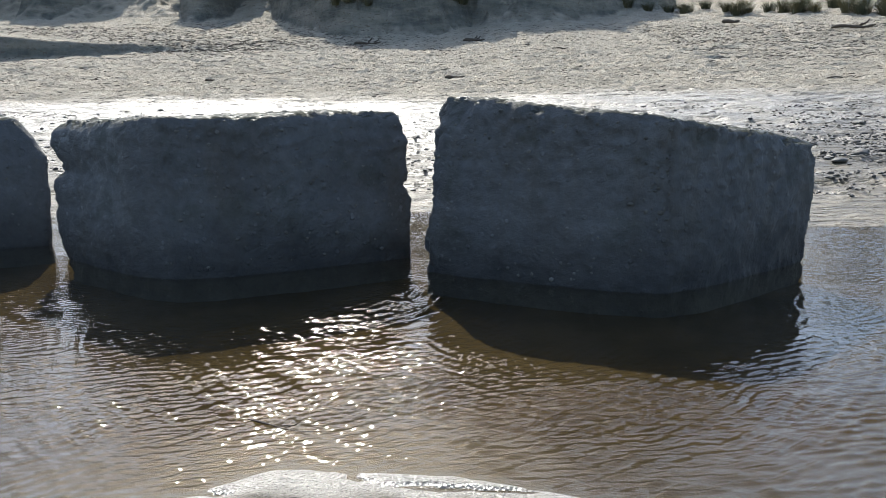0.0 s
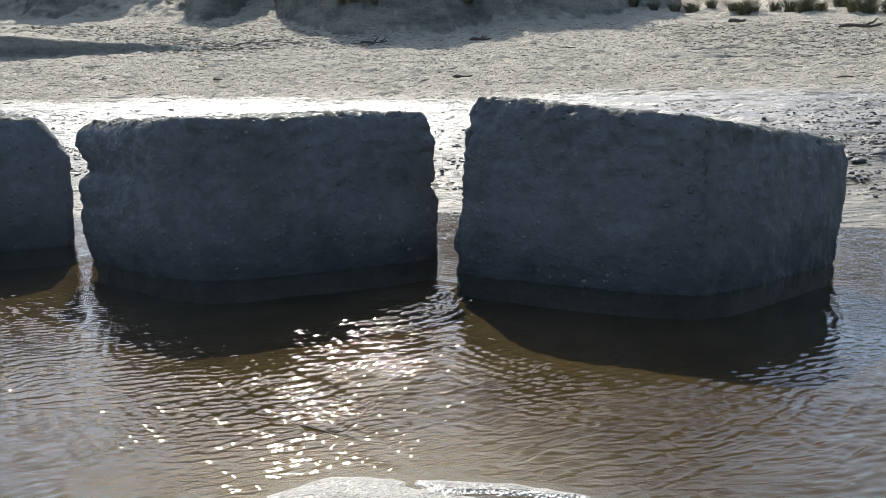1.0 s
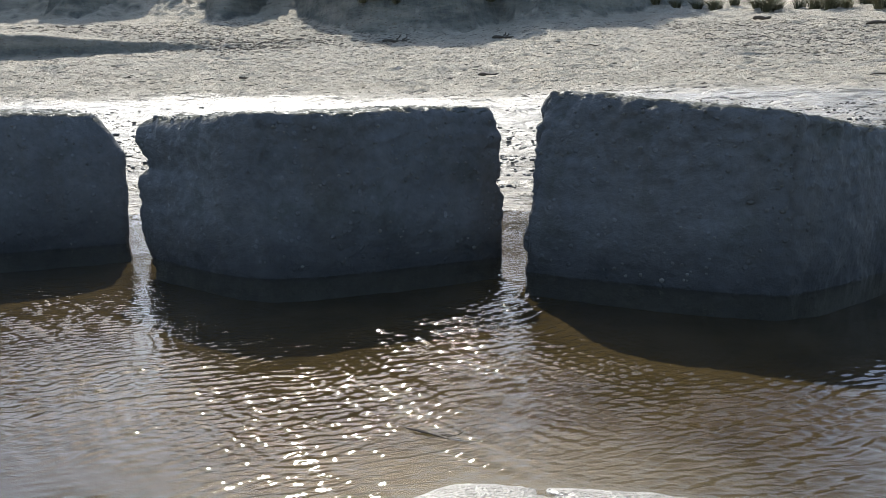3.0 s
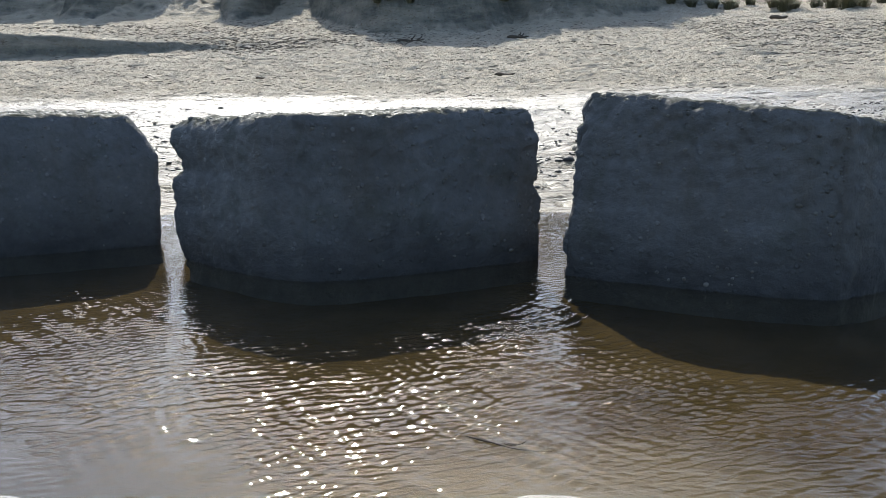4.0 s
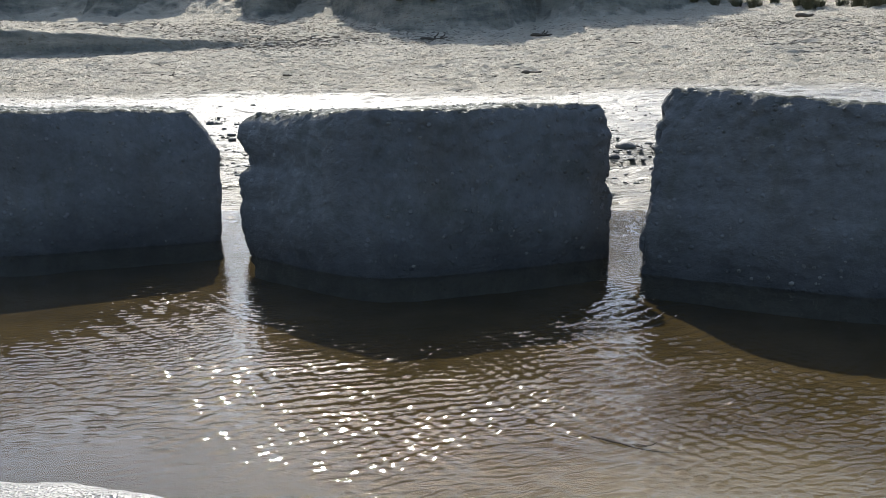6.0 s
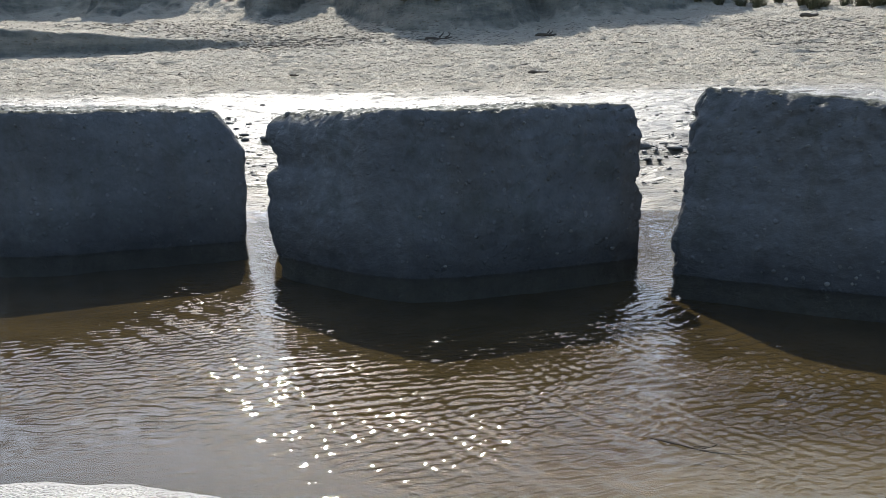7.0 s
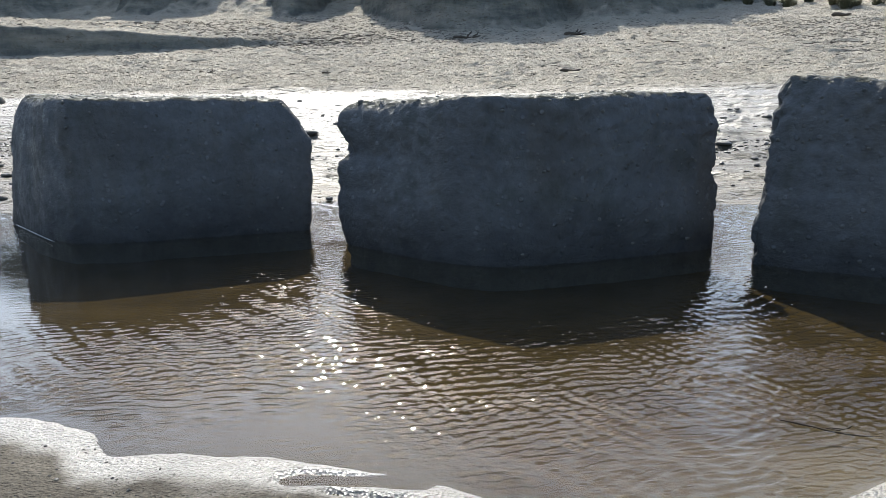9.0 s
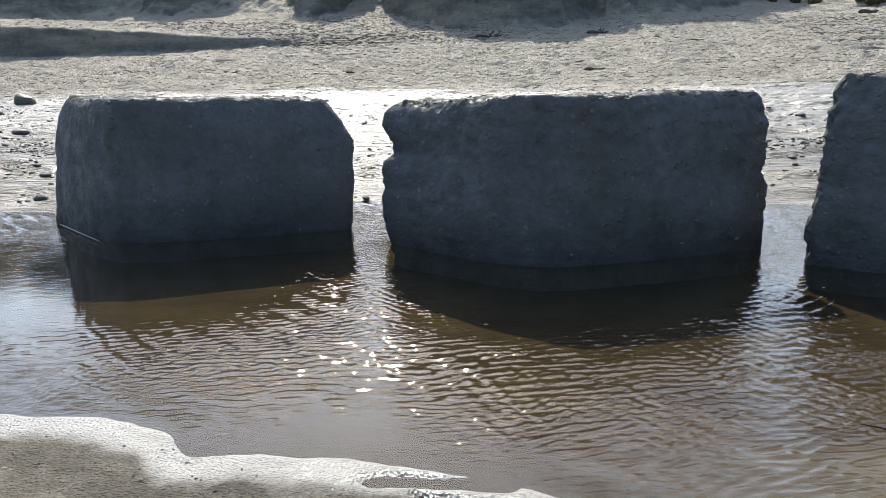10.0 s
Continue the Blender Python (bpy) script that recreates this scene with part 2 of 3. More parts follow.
def make_concrete():
    n = Nodes("weathered_concrete")
    p = n.coords()
    blot = n.noise(p, 2.2, 6.0, 0.6)
    col = n.mix(n.ramp(blot, (0.32, 0.0), (0.68, 1.0)), (0.054, 0.056, 0.060), (0.082, 0.085, 0.090))
    streak = n.ramp(n.noise(n.stretch(p, (7, 7, 0.8)), 1.0, 4.0), (0.48, 0.0), (0.66, 1.0))
    col = n.mix(n.maths("MULTIPLY", streak, 0.35), col, (0.052, 0.043, 0.032))
    stones = n.voronoi(p, 34.0)
    pale = n.ramp(stones.outputs["Color"], (0.62, 0.0), (0.95, 1.0))
    core = n.ramp(stones.outputs["Distance"], (0.25, 1.0), (0.42, 0.0))
    col = n.mix(n.maths("MULTIPLY", n.maths("MULTIPLY", pale, core), n.ramp(n.noise(p, 3.1, 4.0, 0.6), (0.45, 0.1), (0.62, 0.85))), col, (0.155, 0.158, 0.165))
    algae = n.ramp(n.noise(p, 4.5, 5.0, 0.65), (0.52, 0.0), (0.68, 1.0))
    col = n.mix(n.maths("MULTIPLY", algae, 0.4), col, (0.028, 0.032, 0.022))
    z = n.split(p)[2]
    # Damp band at the waterline, darkened further to cancel light bounced up the wall.
    damp = n.ramp(n.maths("MULTIPLY", n.maths("ADD", z, n.maths("MULTIPLY", n.maths("SUBTRACT", n.noise(p, 3.0, 3.0), 0.5), 0.18)), 3.4, True), (0.1, 1.0), (1.0, 0.0))
    col = n.mix(n.maths("MULTIPLY", damp, 0.93), col, (0.018, 0.0185, 0.020))
    # Below the waterline the colour is toned to merge with the pool's shadow.
    submerged_shade = n.ramp(n.maths("MULTIPLY", n.maths("SUBTRACT", 0.0, z), 50.0, True), (0.0, 0.0), (1.0, 1.0))
    col = n.mix(submerged_shade, col, n.mix(n.ramp(n.noise(p, 6.0, 5.0, 0.65), (0.35, 0.0), (0.65, 1.0)), (0.034, 0.036, 0.040), (0.050, 0.053, 0.058)))
    up = n.split(n.add("ShaderNodeNewGeometry").outputs["Normal"])[2]
    weed = n.maths("MULTIPLY", n.ramp(up, (0.55, 0.0), (0.8, 1.0)), n.ramp(n.noise(p, 11.0, 4.0), (0.3, 0.5), (0.6, 1.0)))
    col = n.mix(weed, col, (0.018, 0.021, 0.014))
    rough = n.mix(weed, n.ramp(n.noise(p, 9.0, 4.0), (0.35, 0.55), (0.65, 0.9)), n.ramp(n.noise(p, 30.0, 3.0), (0.50, 0.95), (0.60, 0.32)))
    b1 = n.bump(n.noise(p, 120.0, 3.0, 0.65), 0.003, 0.8)
    b2 = n.bump(n.maths("MULTIPLY", core, pale), 0.008, 0.8, b1)
    b3 = n.bump(n.noise(p, 24.0, 5.0, 0.65), 0.015, 0.8, b2)
    mottle = n.ramp(n.noise(p, 30.0, 4.0, 0.7), (0.35, 0.7), (0.65, 1.35))
    col = n.mix(0.4, col, mottle, "MULTIPLY")
    return n.surface(col, rough, b3, n.mix(weed, 0.3, 0.13))


def make_stone(name, dark, light, rough=0.5):
    n = Nodes(name)
    p = n.local()
    info = n.add("ShaderNodeObjectInfo").outputs["Random"]
    isle = n.add("ShaderNodeNewGeometry").outputs["Random Per Island"]
    col = n.mix(n.maths("FRACT", n.maths("ADD", info, isle)), dark, light)
    col = n.mix(n.ramp(n.noise(p, 9.0, 5.0, 0.65), (0.35, 0.0), (0.7, 0.5)), col, tuple(c * 0.5 for c in dark))
    return n.surface(col, rough, n.bump(n.noise(p, 18.0, 5.0, 0.6), 0.01, 0.6), 0.3)


def make_wood():
    n = Nodes("driftwood_grey")
    p = n.local()
    grain = n.noise(n.stretch(p, (2, 30, 30)), 2.0, 5.0, 0.6)
    col = n.mix(grain, (0.035, 0.028, 0.021), (0.10, 0.083, 0.066))
    return n.surface(col, 0.8, n.bump(grain, 0.01, 0.7), 0.2)


def make_grass(name, a, b):
    n = Nodes(name)
    isle = n.add("ShaderNodeNewGeometry").outputs["Random Per Island"]
    info = n.add("ShaderNodeObjectInfo").outputs["Random"]
    col = n.mix(isle, a, b)
    col = n.mix(n.maths("MULTIPLY", info, 0.4), col, (0.20, 0.16, 0.07))
    return n.surface(col, 0.6, None, 0.25)


SAND, WATER, CONCRETE = make_sand(), make_water(), make_concrete()
STONE = make_stone("dark_beach_stone", (0.022, 0.021, 0.02), (0.075, 0.07, 0.062), 0.5)
PALE = make_stone("pale_aggregate", (0.05, 0.05, 0.048), (0.125, 0.12, 0.11), 0.6)
WOOD = make_wood()
WET_WOOD = make_stone("waterlogged_wood", (0.014, 0.010, 0.007), (0.022, 0.016, 0.011), 0.85)
GRASS = make_grass("marram_grass", (0.030, 0.037, 0.021), (0.075, 0.073, 0.043))


# ---- ground ----
SHORE_X = (-6.0, -2.72, -2.60, -2.45, -2.35, -2.24, -2.205, -2.17, -2.12, -2.05, -1.96, -1.86, -1.78, -1.69, -1.60, -1.45, -1.33, -1.26, -1.07, -0.96, -0.66, -0.55, -0.50, -0.45, -0.37, -0.28, -0.17, -0.05, 0.08, 0.3, 2.0)
SHORE_Y = (2.55, 2.29, 2.272, 2.282, 2.261, 2.212, 2.185, 2.13, 2.088, 2.115, 2.115, 2.103, 2.122, 2.09, 2.072, 2.045, 1.985, 1.95, 1.93, 1.93, 1.96, 2.04, 2.085, 2.105, 2.083, 2.076, 2.066, 2.046, 2.0, 1.93, 1.85)


def near_shore(x):
    """The pool's near edge: a scalloped line of low sand lobes."""
    line = sum(np.interp(x + o, SHORE_X, SHORE_Y) for o in (-0.018, -0.009, 0.0, 0.009, 0.018)) / 5
    return line + 0.006 * vnoise(x * 13.0, x * 0, seed=6) + 0.004 * vnoise(x * 37.0, x * 0, seed=5)


def channels(x, y):
    """Narrow runnels that cut the sand lobes: 1 in the middle of one."""
    out = np.zeros_like(x)
    for ax, ay, bx, by, wide in ((-0.325, 2.09, -0.29, 2.03, 0.012), (-0.29, 2.03, -0.22, 1.992, 0.013), (-0.22, 1.992, 0.10, 1.962, 0.016), (-0.66, 1.99, -0.57, 1.955, 0.018),
                                 (-1.69, 1.998, -1.44, 2.006, 0.042), (-1.60, 1.94, -1.35, 1.90, 0.020)):
        t = np.clip(((x - ax) * (bx - ax) + (y - ay) * (by - ay)) / ((bx - ax) ** 2 + (by - ay) ** 2), 0, 1)
        d = np.hypot(x - ax - t * (bx - ax), y - ay - t * (by - ay)) + 0.006 * vnoise(x * 9, y * 9, seed=60) + 0.004 * vnoise(x * 24, y * 24, seed=61)
        out = np.maximum(out, smooth(wide, wide * 0.45, d))
    return out


def ridge(x, y):
    """A low sand scarp that dies out towards the middle of the beach."""
    run = np.clip(-7.4 - x, 0, 16)
    line = np.interp(x, (-24.0, -16.0, -13.8, -12.0, -10.1, -8.8, -7.4), (20.9, 22.25, 22.7, 23.0, 23.3, 23.95, 24.9)) + 0.08 * vnoise(x * 0.9, x * 0, seed=9) + 0.03 * vnoise(x * 3.1, x * 0, seed=10)
    high = 0.128 * run / (1 + 0.035 * run)
    return high * smooth(line - 0.06, line + 0.04 + 0.22 * high, y) * smooth(line + 9.0, line + 1.0, y)


def dunes(x, y):
    """Steep dune faces behind the beach, in separate spurs."""
    out = np.zeros_like(x)
    wob = 0.7 * fbm(x * 0.5, y * 0.5, octaves=4, seed=31, gain=0.6)
    for xc, half, yb, high, run in ((-2.5, 2.6, 27.2, 5.2, 2.6), (2.2, 3.4, 29.6, 4.6, 2.4), (6.2, 2.6, 32.9, 2.4, 1.5), (-10.1, 1.15, 32.0, 3.9, 2.4),
                                    (-16.9, 1.9, 33.6, 4.0, 2.4), (-23.5, 3.0, 33.0, 4.8, 2.6), (-31.0, 3.5, 32.0, 4.8, 3.0)):
        k = np.abs(x - xc) / half
        start = yb + 1.8 * np.clip(k, 0, 3) ** 2 + wob
        out = np.maximum(out, high * smooth(start, start + run, y) * smooth(11.0, 9.4, x))
    back = 4.4 * smooth(33.0, 43.0, y + wob * 2) * smooth(10.0, 5.0, x)
    low = 0.5 * smooth(34.5, 37.0, y + wob * 2) * smooth(9.0, 7.0, x) + 0.9 * smooth(33.2, 36.0, y + wob * 2) * smooth(13.0, 15.0, x) + 5.5 * smooth(33.0, 38.0, y + wob * 2) * smooth(15.0, 19.0, x)
    # Added far rise, mostly unseen, that dulls the sky mirrored in the pool.
    behind = 7.5 * smooth(40.0, 60.0, y + wob * 3) * smooth(4.0, 9.0, x)
    return np.maximum(np.maximum(np.maximum(out, back), low), behind)


def ground_z(x, y):
    ns = near_shore(x)
    # sand bank under and before the camera
    bank = 0.075 * smooth(0.0, 1.6, ns - y) + 0.016 * smooth(0.0, 0.30, ns - y) + 0.009 * smooth(0.0, 0.035, ns - y) - 0.003
    bank = bank + 0.010 * fbm(x * 3.2, y * 4.2, octaves=4, seed=2) * smooth(0.0, 0.5, ns - y) + 0.0035 * fbm(x * 9, y * 14, octaves=3, seed=4) * smooth(0.02, 0.15, ns - y)
    bank = bank * (1 - channels(x, y)) - 0.006 * channels(x, y)
    # pool bed
    far_edge = 5.80 + 0.05 * vnoise(x * 0.8, x * 0, seed=12) + 0.05 * vnoise(x * 2.7, x * 0, seed=13) - 0.74 * smooth(-0.1, 2.4, x) + 0.10 * np.exp(-((x + 2.4) / 0.9) ** 2) - 0.36 * smooth(-3.2, -4.7, x)
    bed = -0.012 - 0.095 * smooth(0.0, 0.9, y - ns) * smooth(0.0, 1.1, far_edge - y) + 0.006 * fbm(x * 4, y * 4, octaves=3, seed=3)
    bed = np.minimum(bed, -0.004)
    d = np.clip(y - far_edge, 0, None)
    beach = 0.012 * smooth(0, 0.1, d) + 0.078 * np.clip(d, 0, 9.5) + 0.105 * np.clip(d - 9.5, 0, 4) + 0.165 * np.clip(d - 13.5, 0, 9) + 0.185 * np.minimum(np.clip(d - 22.5, 0, None), 9 - 3.0 * smooth(7.0, 9.0, x))
    rough = smooth(0.0, 0.4, d)
    rows_ = 0.018 * fbm(x * 1.1, y * 2.6, octaves=4, seed=21) + 0.022 * fbm(x * 3.2, y * 6.0, octaves=3, seed=22) - 0.04 * smooth(0.0, 0.22, fbm(x * 1.6, y * 3.6, octaves=3, seed=72))
    dryness = smooth(7.5, 11.0, d)
    face = np.exp(-((y - 22.9) / 0.8) ** 2) * smooth(-8.0, -9.5, x)
    pits = fbm(x * 2.2, y * 2.6, octaves=3, seed=23, gain=0.5)
    steps = 0.021 * smooth(0.08, 0.32, vnoise(x * 2.2, y * 6.8, seed=28)) + 0.028 * smooth(0.08, 0.32, vnoise(x * 3.0, y * 8.6, seed=30))
    beach = beach + rough * rows_ + dryness * (1 - 0.85 * face) * (0.028 * pits - steps + 0.05 * fbm(x * 3.2, y * 8.2, octaves=2, seed=29, gain=0.6) + 0.05 * fbm(x * 0.5, y * 0.8, octaves=3, seed=24))
    beach = beach + ridge(x, y) + dunes(x, y) * (1 + 0.16 * fbm(x * 1.1, y * 1.1, octaves=5, seed=25)) + 0.2 * fbm(x * 2.7, y * 2.7, octaves=4, seed=27, gain=0.6) * smooth(0.1, 1.2, dunes(x, y)) + smooth(24, 28, y) * 0.10 * fbm(x * 1.4, y * 1.4, octaves=4, seed=26)
    z = np.where(y < ns, bank, np.where(y < far_edge, bed, beach))
    fade = smooth(60, 120, np.hypot(x, y - 20))
    return z * (1 - fade) + 2.0 * fade * smooth(5, 60, y)


gx = spread([(-900, -120, 60), (-120, -40, 5), (-40, -20, 0.5), (-20, -5, 0.085), (-5, -3.2, 0.04), (-3.2, 0.6, 0.02), (0.6, 3.4, 0.03), (3.4, 17, 0.085), (17, 18, 0.1), (18, 40, 0.5), (40, 120, 5), (120, 900, 60)])
gy = spread([(-900, -60, 60), (-60, -4, 4), (-4, 1.0, 0.1), (1.0, 1.6, 0.025), (1.6, 2.5, 0.011), (2.5, 2.75, 0.02), (2.75, 6.2, 0.07), (6.2, 14, 0.055), (14, 27, 0.06), (27, 36, 0.09), (36, 44, 0.25), (44, 64, 1.0), (64, 100, 3), (100, 1000, 60)])
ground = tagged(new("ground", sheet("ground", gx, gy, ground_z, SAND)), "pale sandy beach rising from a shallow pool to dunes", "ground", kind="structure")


# ---- water ----
SOURCES = ((-1.22, 4.15, 1.0), (0.76, 3.85, 1.2), (-3.25, 4.60, 0.75), (2.9, 3.9, 0.4), (-5.3, 4.9, 0.25))   # middles of the blocks and of the open ends


CHOP = [(0.34 * math.sin(k * 2.4) - 0.46, 0.018 + 0.0026 * k, 0.45 + 0.55 * math.sin(k * 1.3 + 0.5) ** 2) for k in range(11)]


def water_z(x, y):
    wx = x + 0.09 * vnoise(x * 1.3, y * 1.3, seed=41) + 0.016 * vnoise(x * 7.6, y * 7.6, seed=42)
    wy = y + 0.09 * vnoise(x * 1.3, y * 1.3, seed=43) + 0.016 * vnoise(x * 7.6, y * 7.6, seed=44)
    front = smooth(4.7, 3.9, y)
    open_ = np.maximum(np.maximum(smooth(-3.9, -4.5, x), smooth(1.5, 2.0, x)), smooth(4.5, 5.0, y))
    z, fan, still = np.zeros_like(x), np.zeros_like(x), np.ones_like(x)
    for cx, cy, a in SOURCES:
        lam = 0.031 if cx < -2 else (0.047 if cx < 0 else 0.042)
        r = np.hypot(wx - cx, wy - cy)
        side = np.arctan2(wx - cx, cy - wy)
        ang = np.abs(side)
        lee = smooth(0.7, 1.2, r)
        still = np.minimum(still, lee) if cx in (-1.22, 0.76, -3.25) else still
        reach = lee * (0.08 + 0.92 * smooth(0.2, 0.85, ang)) * smooth(1.55, 0.95, ang) * smooth(4.2, 2.4, r) * front / np.sqrt(0.4 + r) * np.where(side > 0, 1.5, 0.9)
        fan = np.maximum(fan, reach * a)
        patch = 0.25 + 0.75 * smooth(-0.35, 0.35, fbm(x * 4.6 + cx, y * 5.8, octaves=2, seed=48))
        z = z + a * reach * patch * (0.010 * lam * np.sin(r * 2 * np.pi / (0.47 * lam) + 4.1 * cx + 2 * side) + 0.064 * lam * (0.55 if cx < -2 else 1.0) * np.sin(r * 2 * np.pi / lam + 1.7 * cx) + 0.024 * lam * np.sin(r * 2 * np.pi / (0.72 * lam) + 2.9 * cx))
    calm = np.ones_like(x)
    for cx, cy, rx_, ry_, deep in CALM:
        calm = calm * (1 - deep * np.exp(-(((wx - cx) / rx_) ** 2 + ((wy - cy) / ry_) ** 2) ** 1.5))
    z = z * calm
    gap = smooth(2.3, 3.0, y) * sum(np.exp(-((x - mid + 0.10 * (4.2 - y)) / (0.26 + 0.15 * np.clip(4.2 - y, 0, 2))) ** 2) for mid in (-0.22, -2.22))
    level = (0.25 + 0.75 * still) * np.clip(0.2 + 0.7 * fan + 1.8 * open_ + 1.3 * gap, 0, 2.0) + (1.1 + 0.3 * smooth(-1.6, -0.5, x)) * smooth(3.1, 2.5, y) + 0.25 * smooth(-0.3, 0.2, x) * smooth(2.95, 2.6, y) + 0.8 * np.exp(-((x + 1.75) / 0.5) ** 2) * smooth(2.2, 2.7, y) * smooth(4.0, 3.5, y)
    for k, (ang, lam, a) in enumerate(CHOP):
        patch = 0.2 + 0.8 * smooth(-0.3, 0.4, vnoise(x * 5.0 + 5 * k, y * 5.6, seed=50 + k))
        z = z + 0.0150 * lam * a * level * calm * patch * np.sin((wx * math.sin(ang) + wy * math.cos(ang)) * 2 * np.pi / lam + k * 1.9)
    z = z + 0.0003 * fbm(x * 13, y * 18, octaves=3, seed=47)
    z = 0.0024 * (np.exp(np.clip(0.8 * z / 0.0024, -3, 1.4)) - 1)      # peaked crests, flat troughs
    edge = smooth(0.0, 0.05, y - near_shore(x))
    return z * (0.15 + 0.85 * edge) * smooth(30, 6, np.abs(x))


wx_lines = spread([(-60, -10, 2.0), (-10, -5.0, 0.08), (-5.0, -4.0, 0.016), (-4.0, 2.6, 0.012), (2.6, 3.0, 0.024), (3.0, 8, 0.08), (8, 60, 2.0)])
wy_lines = spread([(1.4, 1.95, 0.03), (1.95, 4.0, 0.006), (4.0, 6.3, 0.012)])
water = tagged(new("water", sheet("water", wx_lines, wy_lines, water_z, WATER)), "shallow brown rippled tidal pool glinting in sunlight", "water", kind="structure")


# ---- concrete blocks ----
def lattice(nu, nv, nw):
    """The surface of a cube as a welded lattice: unit coordinates and quads."""
    keep, quads = {}, []

    def vid(i, j, k):
        return keep.setdefault((i, j, k), len(keep))

    for j, flip in ((0, False), (nv, True)):
        for i in range(nu):
            for k in range(nw):
                q = (vid(i, j, k), vid(i + 1, j, k), vid(i + 1, j, k + 1), vid(i, j, k + 1))
                quads.append(q[::-1] if flip else q)
    for i, flip in ((0, True), (nu, False)):
        for j in range(nv):
            for k in range(nw):
                q = (vid(i, j, k), vid(i, j + 1, k), vid(i, j + 1, k + 1), vid(i, j, k + 1))
                quads.append(q[::-1] if flip else q)
    for k, flip in ((0, True), (nw, False)):
        for i in range(nu):
            for j in range(nv):
                q = (vid(i, j, k), vid(i + 1, j, k), vid(i + 1, j + 1, k), vid(i, j + 1, k))
                quads.append(q[::-1] if flip else q)
    return np.array(list(keep), float) / (nu, nv, nw), np.array(quads)


def block(label, near, left, right, tops, left_edge, right_edge, seed, round_=0.05, wear=1.0, pebbles=120):
    """A worn cube seen corner-on. near, left, right: plan places of three corners; tops: heights of the near, left, right and
    back corners; left_edge, right_edge: (heights, offsets) that notch those arrises."""
    step, base = 0.0125, -0.40
    near, left, right = (np.array(c, float) for c in (near, left, right))
    eu, ev = right - near, left - near
    lu, lv, tall = np.hypot(*eu), np.hypot(*ev), 0.75 - base
    unit, quads = lattice(int(lu / step), int(lv / step), int(tall / step))
    half = np.array([lu, lv, tall]) / 2
    p = (unit * 2 - 1) * half
    core = np.clip(p, -(half - round_), half - round_)
    out = p - core
    ln = np.maximum(np.linalg.norm(out, axis=1, keepdims=True), 1e-9)
    nrm = out / ln
    p = core + nrm * round_
    order = np.sort(half - np.abs((unit * 2 - 1) * half), axis=1)
    arris = np.exp(-(order[:, 1] / 0.06) ** 2)
    u, v, w = np.clip((p / half + 1) / 2, 0, 1).T
    tn, tl, tr, tb = tops
    zt = tn * (1 - u) * (1 - v) + tl * v * (1 - u) + tr * u * (1 - v) + tb * u * v
    z = base + w * (zt - base)
    shift = np.interp(z, *left_edge) * (v * (1 - u)) ** 1.5 + np.interp(z, *right_edge) * (u * (1 - v)) ** 1.5
    x = near[0] + u * eu[0] + v * ev[0] + shift
    y = near[1] + u * eu[1] + v * ev[1]
    y = y + 0.07 * np.exp(-((u * lu + v * lv) / 0.20) ** 2)
    q = np.stack([x, y, z], 1)
    nrm = np.stack([nrm[:, 0] * eu[0] / lu + nrm[:, 1] * ev[0] / lv, nrm[:, 0] * eu[1] / lu + nrm[:, 1] * ev[1] / lv, nrm[:, 2]], 1)
    nrm /= np.maximum(np.linalg.norm(nrm, axis=1, keepdims=True), 1e-9)
    big = fbm(x * 2.6, y * 2.6, z * 2.6, 3, seed)
    med = fbm(x * 8, y * 8, z * 8, 3, seed + 3)
    fine = fbm(x * 26, y * 26, z * 26, 3, seed + 7, 0.6)
    lumps = np.abs(vnoise(x * 17, y * 17, z * 17, seed + 11))
    chips = np.clip(fbm(x * 8, y * 8, z * 8, 3, seed + 13, 0.6) + 0.1, 0, 1)
    high = smooth(0.25, 0.7, z)
    rim = np.exp(-((1 - w) * tall / 0.07) ** 2)
    move = 0.016 * big + 0.010 * med + wear * (0.45 + 0.55 * high) * (1 - 0.45 * rim) * (0.62 + 0.38 * arris) * (0.020 * fine - 0.018 * lumps) - arris * (1 - 0.6 * rim) * (1 - 0.8 * np.exp(-((u * lu + v * lv) / 0.12) ** 2)) * wear * (0.036 * chips + 0.030 * np.abs(fine))
    q = q + nrm * move[:, None]
    me = mesh_from("concrete_block", q, quads, CONCRETE)
    ob = tagged(new("concrete_block", me), label, "concrete block", "anti-tank blocks in the pool")
    # pebbles of the concrete's aggregate that stand proud of the seaward face
    rng = np.random.default_rng(seed)
    face = np.where((nrm[:, 1] < -0.6) & (q[:, 2] > 0.02))[0]
    weight = np.clip(0.25 + 1.2 * fbm(q[face, 0] * 2.2, q[face, 2] * 2.2, octaves=2, seed=seed + 20) + 0.8 * q[face, 2], 0.02, 2)
    pick = rng.choice(face, pebbles, replace=False, p=weight / weight.sum())
    brow = np.where((rim > 0.75) & (nrm[:, 1] < 0.2) & (nrm[:, 2] > 0.25))[0]
    pick = np.concatenate([pick, rng.choice(brow, 130, replace=False)])
    shape, tris = pebble_shape(1)
    verts, faces = [], []
    for i in rng.choice(pick, 48, replace=False):
        stone = part("pebble", PEBBLES[int(rng.integers(0, len(PEBBLES)))], ob)
        grow = rng.uniform(0.007, 0.012)
        stone.location, stone.rotation_euler, stone.scale = q[i] - nrm[i] * grow * 0.25, (0, rng.uniform(0, 6.28), 0), (grow, grow * 0.7, grow * 0.85)
    for n_, i in enumerate(pick):
        s = rng.uniform(0.003, 0.008) * (1.1 if n_ >= pebbles else 1) * (1.6 if rng.random() < 0.08 else 1)
        verts.append(shape * (s * rng.uniform(0.9, 1.6), s * 0.7, s * rng.uniform(0.8, 1.2)) + q[i])
        faces.append(tris + n_ * len(shape))
